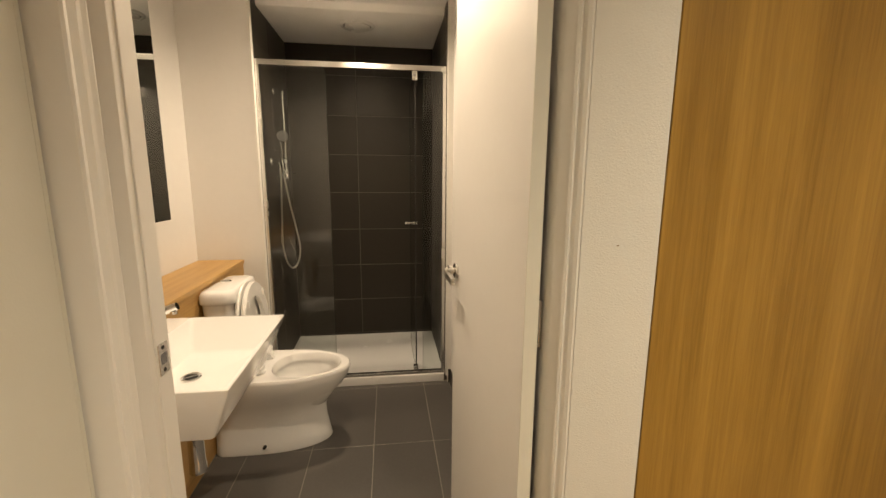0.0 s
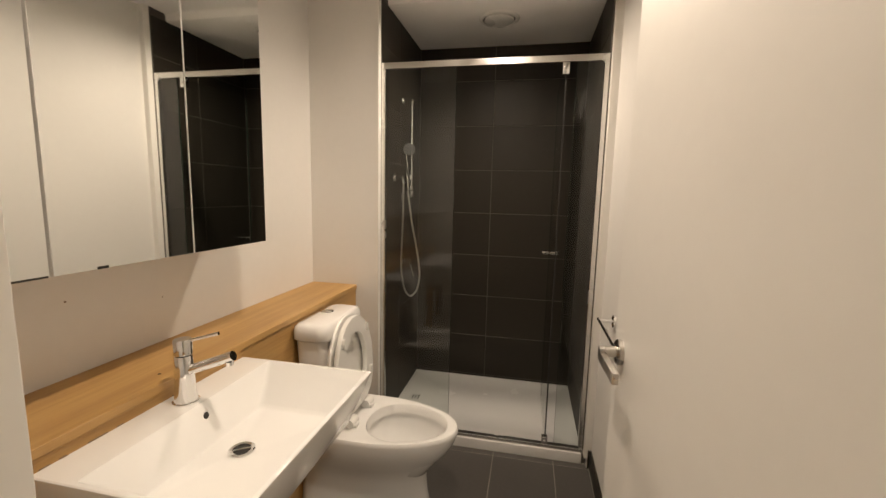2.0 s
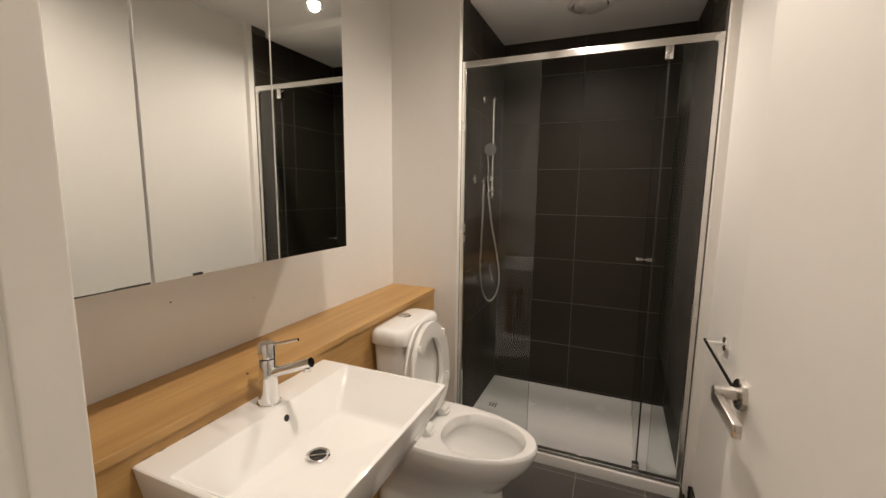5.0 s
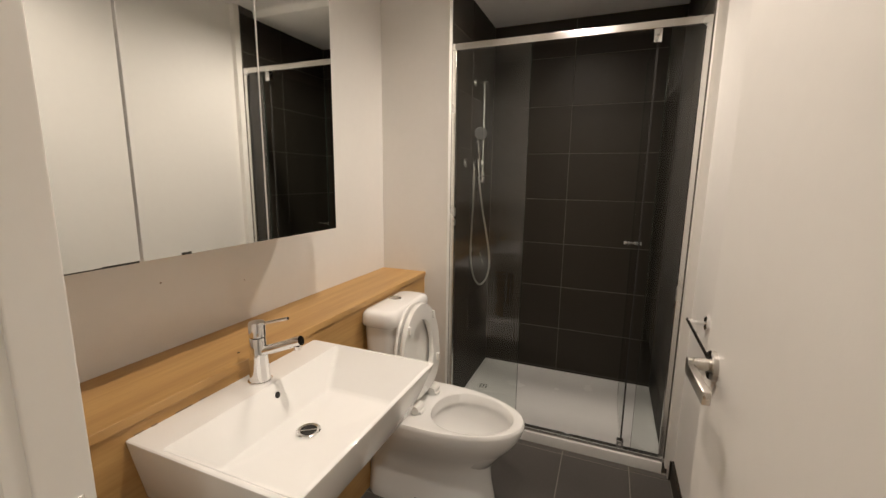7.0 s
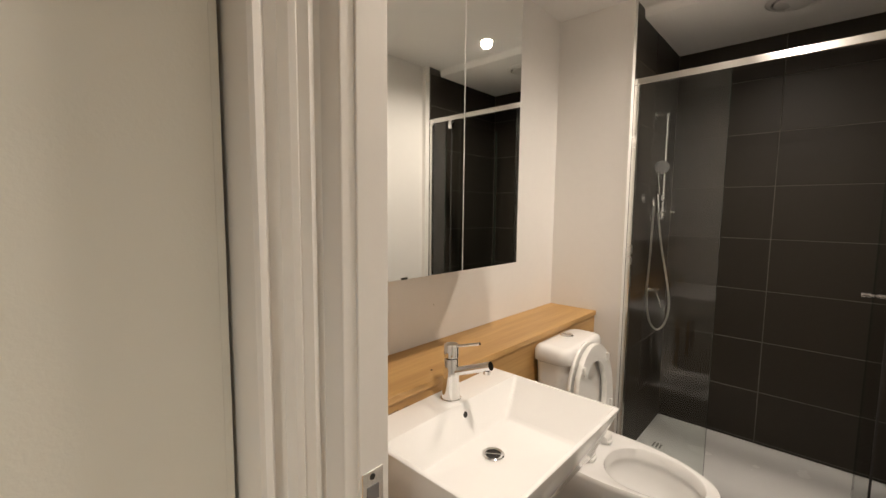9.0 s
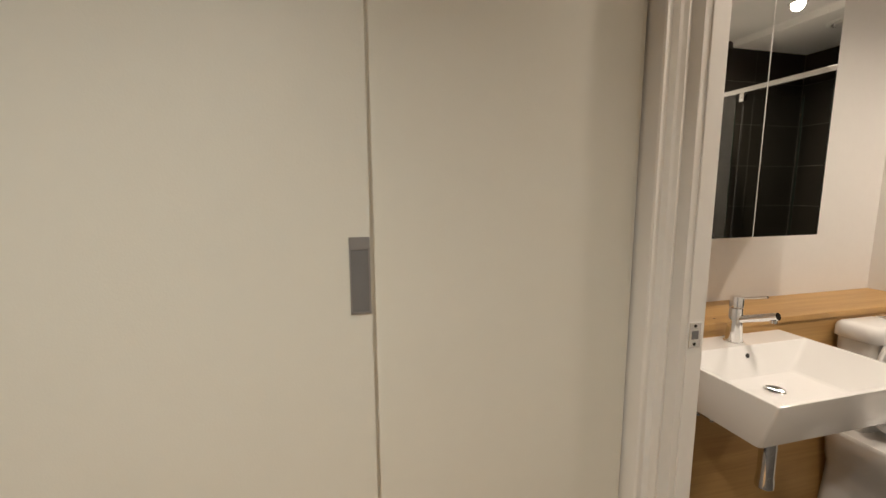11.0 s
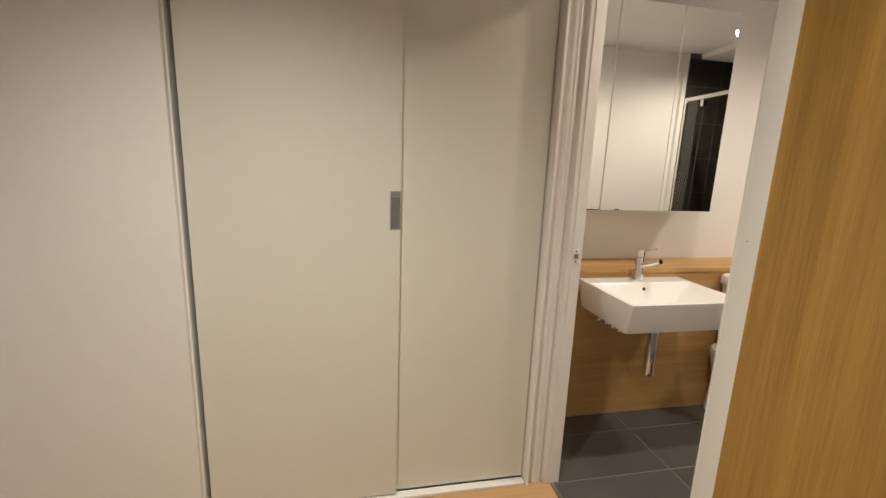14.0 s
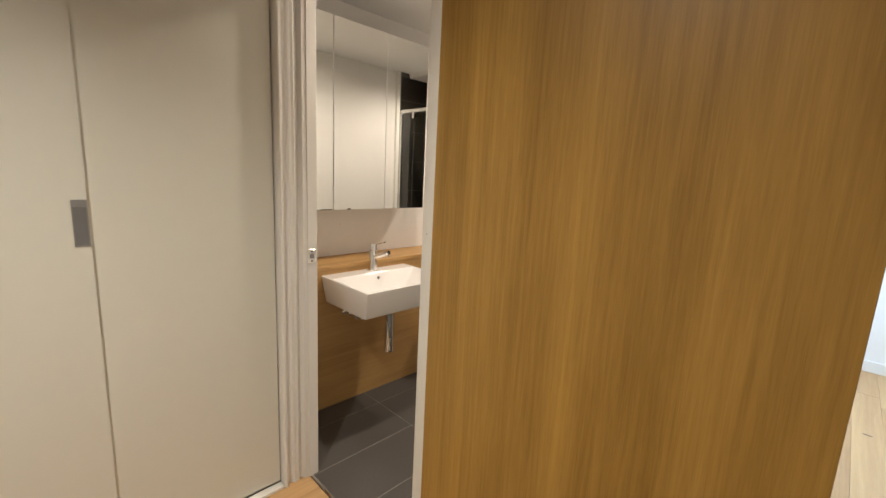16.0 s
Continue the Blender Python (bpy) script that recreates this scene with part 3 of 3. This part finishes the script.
cistern = part("cistern", tank(-0.778, -0.632, 1.930, 2.265, ((0.395, 0.030, 0.03), (0.41, 0.022, 0.035), (0.60, 0.010, 0.04), (0.772, 0.004, 0.04))), CERAMIC, toilet, smooth=50)
part("cistern_lid", tank(-0.779, -0.622, 1.918, 2.278, ((0.769, 0.004, 0.045), (0.773, 0.0, 0.045), (0.806, 0.0, 0.045), (0.820, 0.004, 0.045), (0.829, 0.014, 0.04), (0.8335, 0.035, 0.03))), CERAMIC, toilet, "white glazed cistern lid", 50)
bt = part("flush_button", lathe((-0.722, 2.120, 0.8330), (0, 0, 1), ((0, 0.028), (0.003, 0.028), (0.006, 0.025), (0.0065, 0.002)), 28), CHROME, toilet, "chrome dual flush button", 40)
part("button_split", box(-0.746, -0.698, 2.1192, 2.1208, 0.8393, 0.8400), DARK, bt)

# raised seat and cover lean on the cistern
HINGE = Matrix.Translation((-0.552, TC, 0.424)) @ Matrix.Rotation(radians(-93.5), 4, "Y")


def seat_ring(x0, x1, half, z):
    c = x0 + (x1 - x0) * 0.45
    out = []
    for i in range(40):
        a = 2 * math.pi * i / 40
        ca, sa = math.cos(a), math.sin(a)
        e = 2.0 if ca > 0 else 2.8
        r = (abs(ca) ** e + abs(sa) ** e) ** (-1 / e)
        out.append(Vector((c + r * ca * ((x1 - c) if ca > 0 else (c - x0)), r * sa * half, z)))
    return out


bm = loft([seat_ring(0.0, 0.415, 0.178, 0.036), seat_ring(0.0, 0.418, 0.181, 0.042), seat_ring(0.005, 0.412, 0.175, 0.052), seat_ring(0.03, 0.38, 0.14, 0.055)])
bm.transform(HINGE)
part("seat_cover", bm, PLASTIC, toilet, "white plastic cover", 40)
rr = [seat_ring(0.02, 0.410, 0.175, 0.004), seat_ring(0.017, 0.414, 0.179, 0.012), seat_ring(0.02, 0.410, 0.175, 0.024), seat_ring(0.06, 0.385, 0.142, 0.030),
      seat_ring(0.092, 0.345, 0.108, 0.026), seat_ring(0.097, 0.340, 0.104, 0.012), seat_ring(0.092, 0.345, 0.108, 0.004)]
bm = loft(rr + [rr[0]], cap0=False, cap1=False)
bm.transform(HINGE)
seat = part("seat", bm, PLASTIC, toilet, "white plastic seat ring", 45)
for bx, by in ((0.13, 0.142), (0.13, -0.142), (0.335, 0.115), (0.335, -0.115)):
    bm = box(bx - 0.018, bx + 0.018, by - 0.008, by + 0.008, -0.006, 0.010, 0.004)
    bm.transform(HINGE)
    part("bumper", bm, PLASTIC, seat, "", 40)
for s in (-1, 1):
    hg = part("hinge", tube([(-0.555, TC + s * 0.055, 0.422), (-0.555, TC + s * 0.112, 0.422)], 0.018, 16), PLASTIC, toilet, "", 40)
    part("hinge_foot", box(-0.580, -0.530, TC + s * 0.0825 - 0.018, TC + s * 0.0825 + 0.018, 0.401, 0.416, 0.004), PLASTIC, hg, "", 40)

# ---- towel rail on the side wall ----
towel = thing("towel_rail", "bare chrome towel rail on the white bathroom wall", "towel rail")
for y in (2.245, 1.53):
    m = part("rose", lathe((XR, y, 0.850), (-1, 0, 0), ((0, 0.026), (0.008, 0.026), (0.010, 0.024)), 24), CHROME, towel, "", 40)
    part("arm", tube([(XR - 0.008, y, 0.850), (XR - 0.064, y, 0.850)], 0.0085, 14), CHROME, m, "", 40)
part("bar", tube([(XR - 0.060, 2.27, 0.850), (XR - 0.060, 1.505, 0.850)], 0.0070, 14), CHROME, towel, "", 40)

# ---- shower tray ----
tray = thing("shower_tray", "white acrylic shower tray with a raised front sill", "shower tray")
rings = [rounded(SX0, SX1, 2.565, SY, z, r, 4) for z, r in ((0.0, 0.004), (0.046, 0.004))]
rings += [rounded(SX0 + 0.001, SX1 - 0.001, 2.566, SY - 0.001, 0.052, 0.006, 4), rounded(SX0 + 0.034, SX1 - 0.034, 2.635, SY - 0.034, 0.052, 0.02, 4),
          rounded(SX0 + 0.046, SX1 - 0.046, 2.647, SY - 0.046, 0.040, 0.025, 4), rounded(SX0 + 0.25, SX1 - 0.25, 2.85, SY - 0.25, 0.037, 0.03, 4)]
part("tray_body", loft(rings), ACRYLIC, tray, smooth=40)
dr = part("drain_grate", lathe((-0.535, 2.955, 0.0385), (0, 0, 1), ((0, 0.042), (0.002, 0.042), (0.003, 0.039)), 28), PLASTIC, tray, "pale drain grate with small slots", 40)
for i in range(3):
    for j in range(3):
        part("drain_hole", box(-0.557 + i * 0.018, -0.547 + i * 0.018, 2.931 + j * 0.018, 2.943 + j * 0.018, 0.0413, 0.0419), DARK, dr)

# ---- shower screen ----
screen = thing("shower_screen", "framed clear glass shower screen with a pivot door", "shower screen")
FY0, FY1, FT = 2.577, 2.603, 1.992
part("top_rail", box(SX0, SX1 + 0.006, FY0, FY1, FT - 0.030, FT, 0.002), ALU, screen, "satin aluminium rail")
part("side_post", box(SX0, SX0 + 0.022, FY0, FY1, 0.074, FT - 0.0305, 0.002), ALU, screen)
part("side_post", box(SX1 - 0.018, SX1 + 0.006, FY0, FY1, 0.074, FT - 0.0305, 0.002), ALU, screen)
part("sill_rail", box(SX0, SX1 + 0.006, FY0 - 0.004, FY1, 0.052, 0.0735, 0.002), ALU, screen)
HX = 0.266                      # pivot of the door, which stands open into the recess


def glaze(pane_ob, axis):
    """One reflecting face; the others clear."""
    pane_ob.visible_shadow = False
    pane_ob.data.materials.append(CLEAR)
    for poly in pane_ob.data.polygons:
        poly.material_index = 0 if poly.normal[axis] < -0.5 else 1


for a, b in ((SX0 + 0.020, -0.250), (HX + 0.044, SX1 - 0.016)):
    glaze(part("fixed_pane", box(a, b, 2.587, 2.593, 0.076, FT - 0.028), VEILED, screen, "clear fixed glass pane"), 1)
    edge = b if a < -0.3 else a
    part("pane_edge", box(edge - 0.0006, edge + 0.0006, 2.5865, 2.5935, 0.076, FT - 0.031), GREEN, screen, "green polished glass edge")
SWING = Matrix.Translation((HX, 2.590, 0)) @ Matrix.Rotation(radians(0.6), 4, "Z")


def on_leaf(name, bm, mat, parent, label="", smooth=None):
    bm.transform(SWING)
    return part(name, bm, mat, parent, label, smooth)


leaf = on_leaf("glass_door", box(-0.003, 0.003, 0.012, 0.515, 0.080, FT - 0.034), GLASS, screen, "clear glass pivot door standing open inwards")
glaze(leaf, 0)
on_leaf("edge_seal", box(-0.0035, 0.0035, 0.004, 0.0115, 0.080, FT - 0.034), DARK, leaf, "dark rubber seal")
on_leaf("free_edge", box(-0.0032, 0.0032, 0.5155, 0.518, 0.080, FT - 0.034), GREEN, leaf, "green polished glass edge")
on_leaf("drip_seal", box(-0.005, 0.005, 0.014, 0.515, 0.066, 0.0795, 0.002, 1), ACRYLIC, leaf, "pale plastic drip seal")
for side in (-1, 1):
    kn = on_leaf("door_knob", lathe((side * 0.004, 0.455, 1.012), (side, 0, 0), ((0, 0.006), (0.010, 0.006), (0.010, 0.011), (0.020, 0.011), (0.021, 0.009), (0.024, 0.009), (0.025, 0.011), (0.040, 0.011), (0.041, 0.010)), 18), CHROME, leaf, "small chrome knob", 40)
for z0, z1 in ((FT - 0.085, FT - 0.031), (0.074, 0.112)):
    hg = part("pivot_hinge", box(HX - 0.020, HX + 0.012, 2.574, 2.606, z0, z1, 0.004), CHROME, screen, "chrome pivot hinge", 40)
    part("hinge_screw", lathe((HX - 0.004, 2.574, (z0 + z1) / 2), (0, -1, 0), ((0, 0.006), (0.002, 0.005)), 12), STEEL, hg)

# ---- shower set on the tiled side wall ----
rail = thing("shower_rail_set", "chrome hand shower on a slide rail with a hose", "shower")
RX, RY = SX0 + 0.055, 2.95
part("slide_rail", tube([(RX, RY, 1.325), (RX, RY, 1.895)], 0.009, 16), SATIN, rail, "", 40)
for z in (1.888, 1.331):
    b = part("wall_bracket", tube([(SX0, RY, z), (RX + 0.014, RY, z)], 0.009, 14), SATIN, rail, "", 40)
    part("bracket_flange", lathe((SX0, RY, z), (1, 0, 0), ((0, 0.020), (0.004, 0.019), (0.006, 0.010)), 18), SATIN, b, "", 40)
sl = part("slider", lathe((RX, RY, 1.345), (0, 0, 1), ((0, 0.012), (0.003, 0.015), (0.042, 0.015), (0.045, 0.012)), 16), SATIN, rail, "", 40)
part("slider_lever", tube([(RX, RY - 0.012, 1.366), (RX + 0.066, RY - 0.014, 1.364)], 0.005, 10), SATIN, sl, "", 40)
hs = part("hand_shower", tube([(RX - 0.012, RY - 0.030, 1.362), (RX - 0.017, RY - 0.032, 1.46), (RX - 0.016, RY - 0.030, 1.575)], 0.0095, 14), SATIN, rail, "", 40)
part("spray_head", lathe((RX - 0.008, RY - 0.022, 1.606), (0.40, -0.80, -0.15), ((-0.022, 0.008), (-0.014, 0.028), (0.0, 0.036), (0.012, 0.036), (0.015, 0.033)), 24), GREYP, hs, "dark grey spray head", 40)
mx = part("mixer_body", tube([(SX0, 2.95, 0.925), (SX0 + 0.058, 2.95, 0.925)], 0.017, 20), SATIN, rail, "", 40)
part("mixer_plate", lathe((SX0, 2.95, 0.925), (1, 0, 0), ((0, 0.040), (0.004, 0.038), (0.006, 0.020)), 28), SATIN, mx, "", 40)
part("mixer_lever", tube([(SX0 + 0.050, 2.947, 0.918), (SX0 + 0.068, 2.94, 0.875), (SX0 + 0.082, 2.935, 0.838)], 0.005, 10), SATIN, mx, "", 40)
elbow = part("hose_outlet", tube([(SX0, 2.80, 1.436), (SX0 + 0.054, 2.80, 1.436)], 0.011, 14), SATIN, rail, "chrome hose outlet on the wall", 40)
part("outlet_flange", lathe((SX0, 2.80, 1.436), (1, 0, 0), ((0, 0.026), (0.004, 0.025), (0.006, 0.012)), 20), SATIN, elbow, "", 40)
part("outlet_nut", tube([(SX0 + 0.046, 2.80, 1.436), (SX0 + 0.052, 2.80, 1.396)], 0.010, 12), SATIN, elbow, "", 40)
part("hose", tube(smooth_path([(SX0 + 0.053, 2.80, 1.396), (SX0 + 0.050, 2.805, 1.25), (SX0 + 0.042, 2.815, 1.08), (SX0 + 0.035, 2.825, 0.94), (SX0 + 0.038, 2.835, 0.85), (SX0 + 0.055, 2.85, 0.765),
                               (SX0 + 0.085, 2.87, 0.732), (SX0 + 0.116, 2.89, 0.772), (SX0 + 0.126, 2.91, 0.87), (SX0 + 0.098, 2.925, 1.03), (SX0 + 0.068, 2.93, 1.17), (RX - 0.012, RY - 0.030, 1.362)], 8), 0.0055, 10), HOSE, rail, "silver metal shower hose", 60)

# ---- ceiling fittings ----


def downlight(x, y, z):
    d = thing("downlight", "round white recessed ceiling downlight, switched on", "downlight", "downlights")
    part("trim_ring", lathe((x, y, z), (0, 0, -1), ((0, 0.046), (0.003, 0.045), (0.004, 0.040), (0.002, 0.032), (0.0, 0.031)), 28), PLASTIC, d, "", 40)
    part("lens", lathe((x, y, z), (0, 0, -1), ((0, 0.030), (0.0012, 0.030)), 24), LAMP, d, "glowing lens")


downlight(-0.105, 2.475, HB)
downlight(-0.105, 1.33, HB)
downlight(0.72, -0.38, HH)
vent = thing("exhaust_vent", "round white exhaust vent in the shower ceiling", "vent")
VC = (-0.083, 2.925, HS)
part("vent_rim", lathe(VC, (0, 0, -1), ((0, 0.112), (0.004, 0.110), (0.010, 0.100), (0.010, 0.090), (0.002, 0.088)), 40), PLASTIC, vent, "", 40)
part("vent_gap", lathe(VC, (0, 0, -1), ((0, 0.088), (0.003, 0.088)), 36), GREYP, vent)
part("vent_disc", lathe((VC[0], VC[1], HS - 0.003), (0, 0, -1), ((0, 0.080), (0.010, 0.080), (0.014, 0.072), (0.015, 0.01)), 36), PLASTIC, vent, "", 40)

# ---- tiles and boards ----
shared = {}


def piece(name, size, at, mat, parent, bevel=0.0012):
    key = (name, mat.name, tuple(round(s, 4) for s in size))
    if key not in shared:
        me = bpy.data.meshes.new(name)
        bm = box(*(v for d in size for v in (-d / 2, d / 2)), bevel, 1)
        bm.to_mesh(me)
        bm.free()
        me.materials.append(mat)
        shared[key] = me
    ob = new(name, shared[key])
    ob.location = at
    ob.parent = parent
    return ob


def cuts(start, end, joint, step):
    """Edges from start to end with joints at joint + k * step."""
    k = math.ceil((start + 0.012 - joint) / step)
    out = [start]
    while joint + k * step < end - 0.012:
        out.append(joint + k * step)
        k += 1
    return list(zip(out, out[1:] + [end]))


GAP = 0.0036
ROWS = cuts(0.052, HS, 0.355, 0.2893)
walls = {n: bpy.data.objects[n] for n in ("wall_shower_back", "wall_shower_left", "wall_shower_right", "floor_bathroom", "floor_hall", "floor_room")}
for z0, z1 in ROWS:
    for a, b in cuts(SX0, SX1, -0.131, 0.60):
        piece("tile", (b - a - GAP, 0.0095, z1 - z0 - GAP), ((a + b) / 2, SY + 0.00475, (z0 + z1) / 2), TILE, walls["wall_shower_back"])
    for a, b in cuts(2.576, SY, 2.90, 0.60):
        piece("tile", (0.0095, b - a - GAP, z1 - z0 - GAP), (SX0 - 0.00475, (a + b) / 2, (z0 + z1) / 2), TILE, walls["wall_shower_left"])
        piece("tile", (0.0095, b - a - GAP, z1 - z0 - GAP), (SX1 + 0.00525, (a + b) / 2, (z0 + z1) / 2), TILE, walls["wall_shower_right"])
for a, b in cuts(-0.761, XR - 0.009, 0.004, 0.305):
    for c, d in cuts(0.760, 2.565, 1.94, 0.588):
        piece("tile", (b - a - GAP, d - c - GAP, 0.006), ((a + b) / 2, (c + d) / 2, -0.003), FTILE, walls["floor_bathroom"])
random.seed(9)
for k in range(24):
    a = -0.36 + k * 0.14
    for room, y0, y1 in (("floor_hall", -2.3, 0.746), ("floor_room", 0.76, 4.59)):
        if room == "floor_room" and a < 1.2:
            continue
        for c, d in cuts(y0, y1, random.uniform(-2, 2), 1.8):
            piece("floor_board", (0.1392, d - c - 0.001, 0.005), (a + 0.07, (c + d) / 2, -0.0025), PLANK, walls[room], 0.0008)

# a knot in the far board
knot = thing("floor_knot", "small dark oval knot in the pale oak floor", "knot")
ring = [[Vector((1.53 + a * 0.022 * math.cos(k * math.pi / 10), 3.32 + a * 0.010 * math.sin(k * math.pi / 10) + 0.002 * math.sin(k), z)) for k in range(20)] for a, z in ((1, 0.0), (0.9, 0.0006))]
part("knot_grain", loft(ring), SILICONE, knot)

# small marks
for name, at, size in (("wall_scuff", (0.4855, 0.6742, 1.232), (0.003, 0.002, 0.002)), ("wall_dent", (XL + 0.0004, 1.32, 1.055), (0.0008, 0.005, 0.004)), ("wall_dent", (XL + 0.0004, 1.60, 1.00), (0.0008, 0.003, 0.003))):
    m = put(name, box(*(v for c, d in zip(at, size) for v in (c - d / 2, c + d / 2))), SILICONE)
    tagged(m, "tiny brown mark on the white painted wall", "mark", kind="structure")
